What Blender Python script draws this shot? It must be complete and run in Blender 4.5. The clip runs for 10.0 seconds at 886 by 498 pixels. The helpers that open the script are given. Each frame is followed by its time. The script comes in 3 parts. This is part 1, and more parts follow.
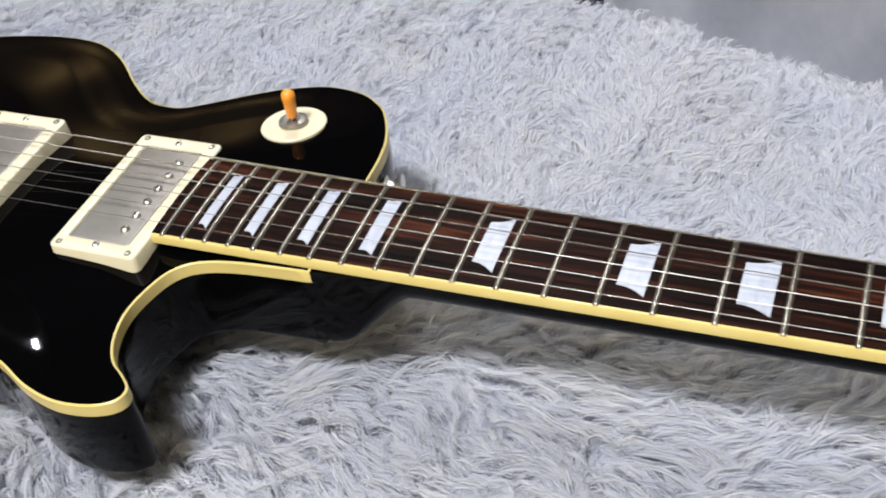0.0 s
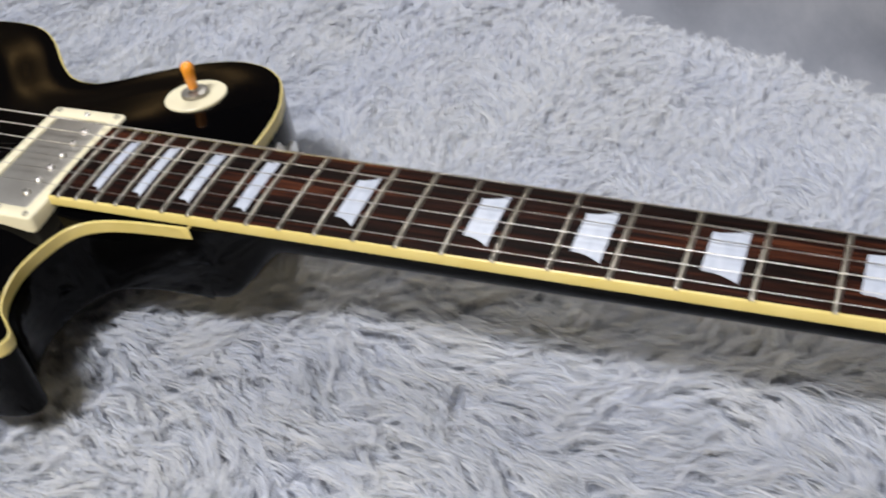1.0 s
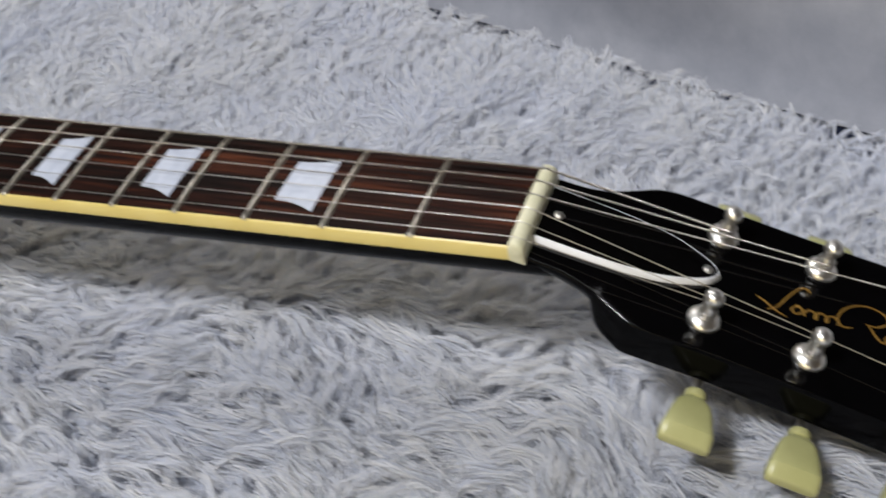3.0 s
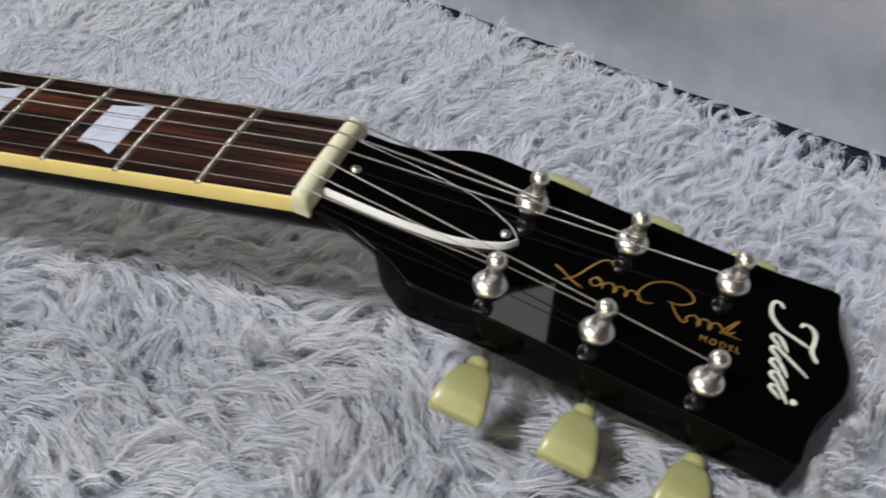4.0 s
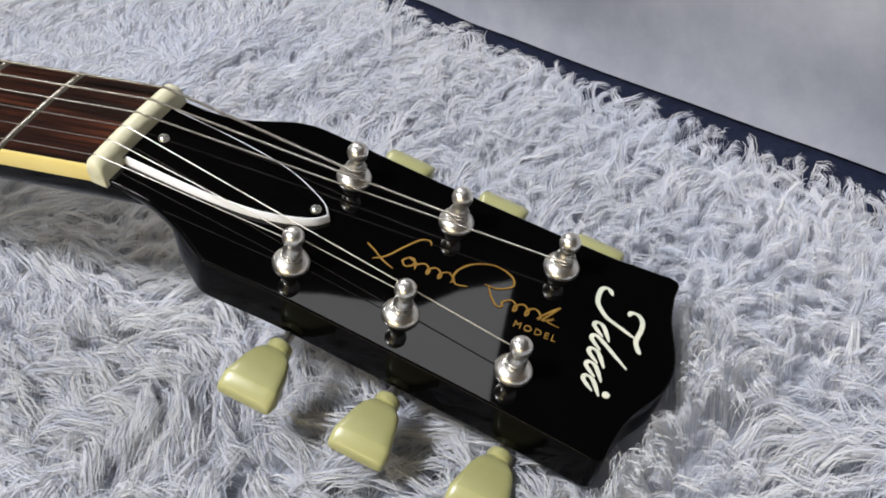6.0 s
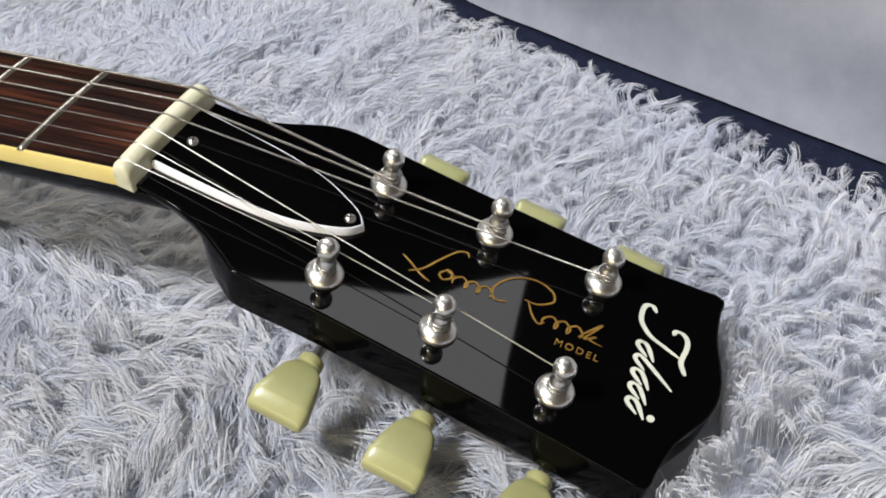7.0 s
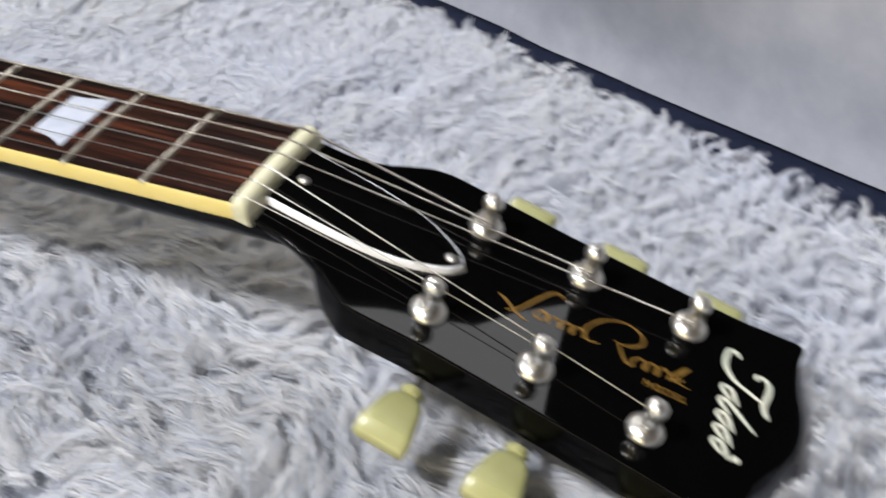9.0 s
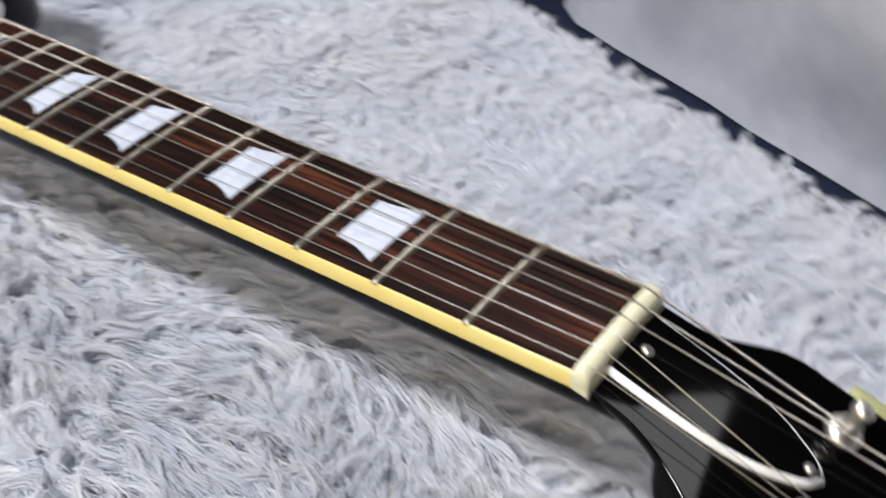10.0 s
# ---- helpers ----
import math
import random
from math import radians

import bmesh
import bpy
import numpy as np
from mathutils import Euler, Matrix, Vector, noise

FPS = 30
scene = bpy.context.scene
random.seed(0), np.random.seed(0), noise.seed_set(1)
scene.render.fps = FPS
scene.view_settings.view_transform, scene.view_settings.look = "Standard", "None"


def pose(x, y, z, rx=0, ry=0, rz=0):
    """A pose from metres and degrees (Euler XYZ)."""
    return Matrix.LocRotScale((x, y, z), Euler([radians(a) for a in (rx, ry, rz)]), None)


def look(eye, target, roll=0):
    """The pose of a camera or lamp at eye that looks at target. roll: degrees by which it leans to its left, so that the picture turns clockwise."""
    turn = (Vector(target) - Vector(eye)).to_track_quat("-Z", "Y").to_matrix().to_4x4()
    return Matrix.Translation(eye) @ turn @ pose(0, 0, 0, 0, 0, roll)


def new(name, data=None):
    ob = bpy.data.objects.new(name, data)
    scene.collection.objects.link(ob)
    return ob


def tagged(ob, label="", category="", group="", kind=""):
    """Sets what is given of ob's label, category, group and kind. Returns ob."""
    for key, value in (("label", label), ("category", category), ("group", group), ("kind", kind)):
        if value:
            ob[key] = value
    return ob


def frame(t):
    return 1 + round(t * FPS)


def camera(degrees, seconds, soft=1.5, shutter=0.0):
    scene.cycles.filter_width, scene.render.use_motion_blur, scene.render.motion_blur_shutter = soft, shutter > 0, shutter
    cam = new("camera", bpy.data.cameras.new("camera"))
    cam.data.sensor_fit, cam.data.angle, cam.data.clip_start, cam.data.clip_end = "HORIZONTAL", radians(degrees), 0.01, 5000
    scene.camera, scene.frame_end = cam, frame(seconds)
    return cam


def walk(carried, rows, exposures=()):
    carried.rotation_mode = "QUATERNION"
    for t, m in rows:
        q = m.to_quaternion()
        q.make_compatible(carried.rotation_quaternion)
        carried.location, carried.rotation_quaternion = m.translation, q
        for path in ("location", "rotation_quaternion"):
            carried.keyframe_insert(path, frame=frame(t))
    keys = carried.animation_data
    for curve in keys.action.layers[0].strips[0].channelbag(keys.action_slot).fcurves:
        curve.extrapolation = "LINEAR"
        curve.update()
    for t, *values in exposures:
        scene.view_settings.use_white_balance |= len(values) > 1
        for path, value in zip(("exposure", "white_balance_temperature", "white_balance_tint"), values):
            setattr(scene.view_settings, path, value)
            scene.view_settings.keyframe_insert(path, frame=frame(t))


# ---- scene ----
# Camera: a hand-held slide along the neck of the guitar, from its body to its headstock and back.
cam = camera(42.4, 10.0, soft=1.8, shutter=0.6)
ROWS = [
    (0, -0.1606, -0.3362, 0.3717, 49.88, 6.79, 20.80),
    (0.5, -0.1237, -0.3389, 0.3730, 50.47, 7.83, 21.69),
    (1, -0.0752, -0.3396, 0.3613, 50.43, 8.48, 22.48),
    (1.5, -0.0261, -0.3292, 0.3527, 50.48, 8.97, 22.69),
    (2, 0.0243, -0.3160, 0.3451, 51.28, 9.29, 22.23),
    (2.5, 0.0803, -0.3018, 0.3268, 51.22, 9.17, 21.37),
    (3, 0.1197, -0.2830, 0.3016, 50.11, 9.89, 20.50),
    (3.2, 0.1318, -0.2782, 0.2901, 50.56, 9.59, 20.76),
    (4.3, 0.1994, -0.2409, 0.2634, 51.09, 8.27, 25.23),
    (4.5, 0.2039, -0.2365, 0.2645, 51.75, 8.24, 25.90),
    (5, 0.2221, -0.2322, 0.2513, 51.61, 8.19, 25.41),
    (5.5, 0.2342, -0.2239, 0.2413, 50.72, 7.87, 24.71),
    (5.7, 0.2392, -0.2192, 0.2379, 51.29, 8.39, 25.29),
    (6.8, 0.2223, -0.2054, 0.2351, 50.32, 7.78, 25.84),
    (7, 0.2211, -0.2043, 0.2367, 50.30, 7.60, 26.22),
    (7.5, 0.2281, -0.2104, 0.2353, 51.06, 7.77, 27.34),
    (8, 0.2283, -0.2185, 0.2436, 51.11, 7.08, 27.11),
    (8.5, 0.2231, -0.2248, 0.2437, 51.56, 6.96, 27.37),
    (9, 0.2080, -0.2237, 0.2552, 51.72, 6.71, 28.33),
    (9.1, 0.1865, -0.2245, 0.2615, 50.88, 5.60, 29.70),
    (9.2, 0.1720, -0.2156, 0.2672, 49.97, 6.21, 30.57),
    (9.3, 0.1596, -0.2177, 0.2685, 50.80, 5.95, 31.07),
    (9.5, 0.1339, -0.2116, 0.2719, 51.45, 5.46, 31.16),
    (9.7, 0.1149, -0.2198, 0.2788, 50.78, 4.53, 31.09),
    (10, 0.1157, -0.2151, 0.2748, 52.94, 2.77, 36.96),
]
walk(cam, [(t, pose(*p)) for t, *p in ROWS], exposures=[(0.0, -0.02), (1.0, -0.2), (2.0, -0.24), (3.0, -0.42), (4.5, -0.34), (5.5, -0.14), (7.0, -0.04), (8.5, 0.05), (10.0, 0.06)])

# ---- light ----
world = bpy.data.worlds.new("room_air")
scene.world = world
world.use_nodes = True
world.node_tree.nodes["Background"].inputs[0].default_value = (0.95, 0.97, 1.0, 1)
world.node_tree.nodes["Background"].inputs[1].default_value = 0.10


def lamp(name, m, sx, sy, watts, color, label="bright square studio lamp above the rug"):
    data = bpy.data.lights.new(name, "AREA")
    data.shape, data.size, data.size_y, data.energy, data.color = "RECTANGLE", sx, sy, watts, color
    ob = new(name, data)
    ob.matrix_world = m
    return tagged(ob, label, "lamp")


lamp("studio_lamp", look((-0.46, -0.95, 2.10), (-0.22, 0.2, 0.0)), 0.36, 0.36, 76, (0.955, 0.962, 1.0))
lamp("studio_lamp", look((-0.85, 1.30, 1.85), (0.05, 0.1, 0.0)), 0.36, 0.36, 23, (1.0, 0.98, 0.965))
lamp("side_lamp", look((-1.88, 0.41, 1.19), (-0.4, 0.0, 0.0)), 0.050, 0.020, 3.0, (0.84, 0.91, 1.0), "small cool lamp beside the table")
# added out of view: lights the wall corner so the body top reflects brown
lamp("corner_glow", look((-2.70, 2.66, 1.45), (-3.0, 2.98, 1.35)), 0.20, 0.20, 6.0, (1.0, 0.84, 0.52), "unseen warm light added at the corner walls for the brown reflection on the body")
# added warm fill, stands in for bounced light in the shade under the neck
lamp("warm_fill", look((-0.1, -2.3, 0.85), (-0.1, 0.0, 0.0)), 1.7, 0.9, 31, (1.0, 0.84, 0.54), "unseen large warm fill light added in front of the table")

# ---- materials ----


def material(name):
    m = bpy.data.materials.new(name)
    m.use_nodes = True
    nt = m.node_tree
    return m, nt, nt.nodes["Principled BSDF"]


def node(nt, kind, **values):
    n = nt.nodes.new(kind)
    for key, value in values.items():
        n.inputs[key.replace("_", " ")].default_value = value
    return n


def ramp(nt, source, stops):
    r = nt.nodes.new("ShaderNodeValToRGB")
    while len(r.color_ramp.elements) < len(stops):
        r.color_ramp.elements.new(0.5)
    for e, (at, color) in zip(r.color_ramp.elements, stops):
        e.position, e.color = at, (*color, 1)
    nt.links.new(source, r.inputs[0])
    return r.outputs[0]


def bump(nt, shader, source, strength, distance):
    b = node(nt, "ShaderNodeBump", Strength=strength, Distance=distance)
    nt.links.new(source, b.inputs["Height"])
    nt.links.new(b.outputs[0], shader.inputs["Normal"])


def coords(nt, scale=(1, 1, 1)):
    c, mp = nt.nodes.new("ShaderNodeTexCoord"), nt.nodes.new("ShaderNodeMapping")
    mp.inputs["Scale"].default_value = scale
    nt.links.new(c.outputs["Object"], mp.inputs[0])
    return mp.outputs[0]


def plain(name, a, b, rough, metal=0.0, scale=60, gloss=0.5, relief=0.0, stretch=(1, 1, 1), spread=0.06):
    """A paint, plastic or metal whose colour and gloss vary a little between a and b."""
    m, nt, s = material(name)
    n = node(nt, "ShaderNodeTexNoise", Scale=scale, Detail=5.0, Roughness=0.6)
    nt.links.new(coords(nt, stretch), n.inputs["Vector"])
    nt.links.new(ramp(nt, n.outputs[0], [(0.3, a), (0.7, b)]), s.inputs["Base Color"])
    mr = node(nt, "ShaderNodeMapRange", To_Min=max(rough - spread, 0.0), To_Max=rough + spread)
    nt.links.new(n.outputs[0], mr.inputs[0])
    nt.links.new(mr.outputs[0], s.inputs["Roughness"])
    s.inputs["Metallic"].default_value, s.inputs["Specular IOR Level"].default_value = metal, gloss
    if relief:
        bump(nt, s, n.outputs[0], relief, 0.0005)
    return m


BLACK = plain("black_lacquer", (0.0008, 0.0008, 0.001), (0.0014, 0.0014, 0.0017), 0.025, scale=9, gloss=0.08, spread=0.008)
HEADBLACK = plain("polished_black_lacquer", (0.0008, 0.0008, 0.001), (0.0014, 0.0014, 0.0017), 0.03, scale=9, gloss=0.40, spread=0.008)
BLACKPLASTIC = plain("black_plastic", (0.0010, 0.0010, 0.0011), (0.0016, 0.0016, 0.0018), 0.05, scale=90, gloss=0.36, spread=0.015)
CREAM = plain("aged_cream_binding", (0.575, 0.46, 0.145), (0.64, 0.53, 0.205), 0.32, scale=40, relief=0.05)
RING = plain("cream_plastic", (0.65, 0.60, 0.43), (0.70, 0.65, 0.48), 0.35, scale=50, relief=0.04)
WHITEPLY = plain("white_plastic", (0.86, 0.88, 0.93), (0.9, 0.92, 0.96), 0.28, scale=80)
BONE = plain("bone_nut", (0.52, 0.51, 0.34), (0.64, 0.62, 0.46), 0.4, scale=160, relief=0.1)
BUTTON = plain("green_cream_plastic", (0.315, 0.315, 0.135), (0.37, 0.365, 0.17), 0.30, scale=70)
AMBER = plain("amber_plastic", (0.75, 0.25, 0.02), (0.82, 0.33, 0.04), 0.25, scale=120)
CHROME = plain("chrome", (0.70, 0.69, 0.66), (0.77, 0.755, 0.72), 0.33, 1.0, scale=150)
NICKEL = plain("brushed_nickel", (0.30, 0.285, 0.265), (0.38, 0.365, 0.34), 0.50, 1.0, scale=45)
FRETWIRE = plain("dull_fret_wire", (0.30, 0.285, 0.245), (0.40, 0.38, 0.33), 0.36, 1.0, scale=300, relief=0.08)
STEEL = plain("plain_steel_string", (0.40, 0.39, 0.37), (0.50, 0.49, 0.47), 0.34, 1.0, scale=400)
GOLD = plain("gold_print", (0.30, 0.16, 0.03), (0.41, 0.24, 0.05), 0.4, 0.5, scale=200)
PEARLPRINT = plain("pale_pearl_print", (0.52, 0.57, 0.47), (0.70, 0.68, 0.58), 0.3, scale=130)
# painted shade for the slots of screws
DARK = plain("slot_shade", (0.01, 0.01, 0.01), (0.02, 0.02, 0.02), 0.5)


def wound_string():
    m, nt, s = material("wound_string")
    w = nt.nodes.new("ShaderNodeTexWave")
    w.bands_direction, w.inputs["Scale"].default_value = "X", 900.0
    nt.links.new(coords(nt), w.inputs["Vector"])
    nt.links.new(ramp(nt, w.outputs[0], [(0.0, (0.30, 0.28, 0.26)), (1.0, (0.62, 0.60, 0.56))]), s.inputs["Base Color"])
    s.inputs["Metallic"].default_value, s.inputs["Roughness"].default_value = 1.0, 0.32
    bump(nt, s, w.outputs[0], 0.5, 0.0002)
    return m


WOUND = wound_string()


def rosewood():
    m, nt, s = material("rosewood")
    n = node(nt, "ShaderNodeTexNoise", Scale=1.0, Detail=7.0, Roughness=0.62, Distortion=0.35)
    nt.links.new(coords(nt, (14, 330, 60)), n.inputs["Vector"])
    big = node(nt, "ShaderNodeTexNoise", Scale=1.0, Detail=3.0)
    nt.links.new(coords(nt, (7, 70, 20)), big.inputs["Vector"])
    mix = nt.nodes.new("ShaderNodeMath")
    mix.operation = "MULTIPLY_ADD"
    mix.inputs[1].default_value = 0.75
    nt.links.new(big.outputs[0], mix.inputs[0])
    nt.links.new(n.outputs[0], mix.inputs[2])
    half = nt.nodes.new("ShaderNodeMath")
    half.operation, half.inputs[1].default_value = "MULTIPLY", 0.57
    nt.links.new(mix.outputs[0], half.inputs[0])
    # the heartwood grows redder towards the nut
    where = nt.nodes.new("ShaderNodeSeparateXYZ")
    nt.links.new(coords(nt), where.inputs[0])
    heart = node(nt, "ShaderNodeMapRange", From_Min=-0.17, From_Max=-0.01, To_Min=0.0, To_Max=0.045)
    heart.interpolation_type = "SMOOTHSTEP"
    nt.links.new(where.outputs["X"], heart.inputs[0])
    tone = nt.nodes.new("ShaderNodeMath")
    nt.links.new(half.outputs[0], tone.inputs[0])
    nt.links.new(heart.outputs[0], tone.inputs[1])
    nt.links.new(ramp(nt, tone.outputs[0], [(0.39, (0.0016, 0.001, 0.0009)), (0.475, (0.0060, 0.0025, 0.0019)), (0.545, (0.018, 0.0054, 0.0032)), (0.66, (0.090, 0.026, 0.011))]), s.inputs["Base Color"])
    s.inputs["Roughness"].default_value = 0.5
    s.inputs["Specular IOR Level"].default_value = 0.045
    bump(nt, s, n.outputs[0], 0.3, 0.0004)
    return m


ROSEWOOD = rosewood()


def pearl():
    m, nt, s = material("pearloid")
    n = node(nt, "ShaderNodeTexNoise", Scale=1.0, Detail=3.0, Distortion=1.2)
    nt.links.new(coords(nt, (180, 60, 60)), n.inputs["Vector"])
    nt.links.new(ramp(nt, n.outputs[0], [(0.3, (0.36, 0.395, 0.48)), (0.7, (0.48, 0.515, 0.59))]), s.inputs["Base Color"])
    s.inputs["Roughness"].default_value, s.inputs["Specular IOR Level"].default_value = 0.38, 0.3
    return m


PEARL = pearl()


def fur():
    m, nt, s = material("long_pile")
    g = nt.nodes.new("ShaderNodeNewGeometry")
    tone = ramp(nt, g.outputs["Random Per Island"], [(0.0, (0.58, 0.62, 0.72)), (0.35, (0.71, 0.73, 0.78)), (0.8, (0.79, 0.79, 0.80)), (1.0, (0.84, 0.835, 0.825))])
    n = node(nt, "ShaderNodeTexNoise", Scale=9.0, Detail=4.0, Roughness=0.6)
    nt.links.new(coords(nt), n.inputs["Vector"])
    tint = ramp(nt, n.outputs[0], [(0.35, (0.94, 0.955, 1.0)), (0.6, (0.985, 0.985, 0.985))])
    mix = nt.nodes.new("ShaderNodeMix")
    mix.data_type, mix.blend_type = "RGBA", "MULTIPLY"
    mix.inputs["Factor"].default_value = 1.0
    nt.links.new(tone, mix.inputs["A"])
    nt.links.new(tint, mix.inputs["B"])
    nt.links.new(mix.outputs["Result"], s.inputs["Base Color"])
    s.inputs["Roughness"].default_value, s.inputs["Specular IOR Level"].default_value = 0.55, 0.25
    lift = nt.nodes.new("ShaderNodeVectorMath")
    lift.operation, lift.inputs[1].default_value = "ADD", (0.0, 0.0, 1.0)
    nt.links.new(g.outputs["Normal"], lift.inputs[0])
    even = nt.nodes.new("ShaderNodeVectorMath")
    even.operation = "NORMALIZE"
    nt.links.new(lift.outputs[0], even.inputs[0])
    nt.links.new(even.outputs[0], s.inputs["Normal"])
    t = nt.nodes.new("ShaderNodeBsdfTranslucent")
    nt.links.new(mix.outputs["Result"], t.inputs[0])
    both = nt.nodes.new("ShaderNodeMixShader")
    both.inputs[0].default_value = 0.42
    nt.links.new(s.outputs[0], both.inputs[1])
    nt.links.new(t.outputs[0], both.inputs[2])
    nt.links.new(both.outputs[0], nt.nodes["Material Output"].inputs["Surface"])
    return m


FUR = fur()
BACKING = plain("rug_backing", (0.32, 0.34, 0.40), (0.42, 0.44, 0.50), 0.9, scale=120, relief=0.4)


def cloth(name, a, b, scale, relief):
    m, nt, s = material(name)
    n = node(nt, "ShaderNodeTexNoise", Scale=scale, Detail=6.0, Roughness=0.65)
    fine = node(nt, "ShaderNodeTexNoise", Scale=900.0, Detail=2.0)
    nt.links.new(coords(nt), n.inputs["Vector"])
    nt.links.new(coords(nt), fine.inputs["Vector"])
    nt.links.new(ramp(nt, n.outputs[0], [(0.3, a), (0.7, b)]), s.inputs["Base Color"])
    s.inputs["Roughness"].default_value, s.inputs["Specular IOR Level"].default_value = 0.85, 0.2
    both = nt.nodes.new("ShaderNodeMath")
    both.operation, both.inputs[1].default_value = "MULTIPLY_ADD", 20.0
    nt.links.new(n.outputs[0], both.inputs[0])
    nt.links.new(fine.outputs[0], both.inputs[2])
    bump(nt, s, both.outputs[0], relief, 0.0006)
    return m


GREYCLOTH = cloth("grey_cloth", (0.36, 0.375, 0.425), (0.50, 0.51, 0.555), 15.0, 0.13)
NAVY = cloth("navy_carpet", (0.010, 0.014, 0.035), (0.018, 0.024, 0.052), 60.0, 0.6)
WALLPAINT = plain("beige_wall_paint", (0.17, 0.125, 0.075), (0.21, 0.155, 0.095), 0.9, scale=3)
CEILPAINT = plain("dark_ceiling_paint", (0.09, 0.075, 0.055), (0.12, 0.10, 0.07), 0.9, scale=3)
TABLEWOOD = plain("table_board", (0.20, 0.14, 0.09), (0.28, 0.20, 0.13), 0.5, scale=30, stretch=(1, 12, 12))
NIGHT = plain("black_case_shell", (0.006, 0.007, 0.012), (0.012, 0.013, 0.02), 0.45, scale=200, relief=0.2)

# ---- builders ----


def link_mesh(name, me, mat, parent=None, label="", sharp=44):
    for p in me.polygons:
        p.use_smooth = True
    if sharp:
        me.set_sharp_from_angle(angle=radians(sharp))
    me.materials.append(mat)
    ob = new(name, me)
    if parent:
        ob.parent = parent
    if label:
        ob["label"] = label
    return ob


def part(name, bm, mat, parent=None, label="", sharp=44):
    """Links a bmesh as one mesh object, under a thing or a part."""
    bmesh.ops.recalc_face_normals(bm, faces=bm.faces)
    me = bpy.data.meshes.new(name)
    bm.to_mesh(me)
    bm.free()
    return link_mesh(name, me, mat, parent, label, sharp)


def thing(name, m=Matrix(), label="", category="", group="", kind=""):
    ob = new(name)
    ob.empty_display_size = 0.02
    ob.matrix_world = m
    return tagged(ob, label, category, group, kind)


def loft(rings, closed=True, caps=True, bm=None):
    """Skin over rings of points, all of one length."""
    bm = bm or bmesh.new()
    rows = [[bm.verts.new(p) for p in ring] for ring in rings]
    n = len(rows[0])
    for a, b in zip(rows, rows[1:]):
        for i in range(n if closed else n - 1):
            j = (i + 1) % n
            bm.faces.new((a[i], a[j], b[j], b[i]))
    if caps and closed:
        bm.faces.new(rows[0][::-1])
        bm.faces.new(rows[-1])
    return bm


def lathe(profile, m=Matrix(), seg=24, bm=None):
    """A turned body: profile of (radius, height) along the z axis of m."""
    rings = [[m @ Vector((r * math.cos(2 * math.pi * i / seg), r * math.sin(2 * math.pi * i / seg), z)) for i in range(seg)] for r, z in profile]
    return loft(rings, bm=bm)


def tube(path, radius, seg=8, bm=None):
    """A round rod along a path of points; radius: a number, or one for each point."""
    path = [Vector(p) for p in path]
    rings = []
    for i, p in enumerate(path):
        way = (path[min(i + 1, len(path) - 1)] - path[max(i - 1, 0)]).normalized()
        side = way.cross(Vector((0, 0, 1)))
        side = side.normalized() if side.length > 1e-6 else Vector((1, 0, 0))
        up = side.cross(way)
        r = radius[i] if isinstance(radius, (list, tuple)) else radius
        rings.append([p + r * (math.cos(2 * math.pi * k / seg) * side + math.sin(2 * math.pi * k / seg) * up) for k in range(seg)])
    return loft(rings, bm=bm)


def spline(points, count, closed=False):
    """A smooth curve (Catmull-Rom) through points, with count steps between neighbours."""
    pts = [np.array(p, float) for p in points]
    n, out = len(pts), []
    for i in range(n if closed else n - 1):
        if closed:
            a, b, c, d = pts[i - 1], pts[i], pts[(i + 1) % n], pts[(i + 2) % n]
        else:
            a, b, c, d = pts[max(i - 1, 0)], pts[i], pts[i + 1], pts[min(i + 2, n - 1)]
        for k in range(count):
            t = k / count
            out.append(0.5 * (2 * b + (c - a) * t + (2 * a - 5 * b + 4 * c - d) * t**2 + (3 * b - a - 3 * c + d) * t**3))
    return out if closed else out + [pts[-1]]


def inset(poly, d):
    """A closed outline (counter-clockwise or not) moved inwards by d."""
    p = np.array(poly)
    way = np.roll(p, -1, 0) - np.roll(p, 1, 0)
    way /= np.linalg.norm(way, axis=1)[:, None] + 1e-12
    area = 0.5 * np.sum(p[:, 0] * np.roll(p[:, 1], -1) - p[:, 1] * np.roll(p[:, 0], -1))
    normal = np.c_[-way[:, 1], way[:, 0]] * (1 if area > 0 else -1)
    return p + normal * d


def slab(poly, z0, z1, bevel, m=Matrix(), bm=None, steps=3):
    """A plate with the outline poly from z0 to z1 and rounded edges, laid by m."""
    rings = []
    for k in range(steps + 1):
        a = math.pi / 2 * k / steps
        rings.append((bevel * (1 - math.sin(a)), z0 + bevel * (1 - math.cos(a))))
    for k in range(steps + 1):
        a = math.pi / 2 * k / steps
        rings.append((bevel * (1 - math.cos(a)), z1 - bevel * (1 - math.sin(a))))
    return loft([[m @ Vector((x, y, z)) for x, y in inset(poly, d)] for d, z in rings], bm=bm)


def rounded_rect(x0, x1, y0, y1, r, seg=5):
    out = []
    for cx, cy, a0 in ((x1 - r, y1 - r, 0), (x0 + r, y1 - r, 90), (x0 + r, y0 + r, 180), (x1 - r, y0 + r, 270)):
        for k in range(seg + 1):
            a = radians(a0 + 90 * k / seg)
            out.append((cx + r * math.cos(a), cy + r * math.sin(a)))
    return out


def smooth(x):
    x = np.clip(x, 0, 1)
    return x * x * (3 - 2 * x)


# ---- setting: floor, low table, walls ----
EDGE = Vector((0.004, 0.199))          # the rug's back edge passes here
ALONG = Vector((0.927, -0.375))      # and runs this way
BACK = Vector((0.375, 0.927))        # from it, away from the camera
FLOOR = -0.24


def box(x0, x1, y0, y1, z0, z1, bevel=0.002, m=Matrix()):
    return slab(rounded_rect(x0, x1, y0, y1, max(bevel, 0.001), 3), z0, z1, bevel, m)


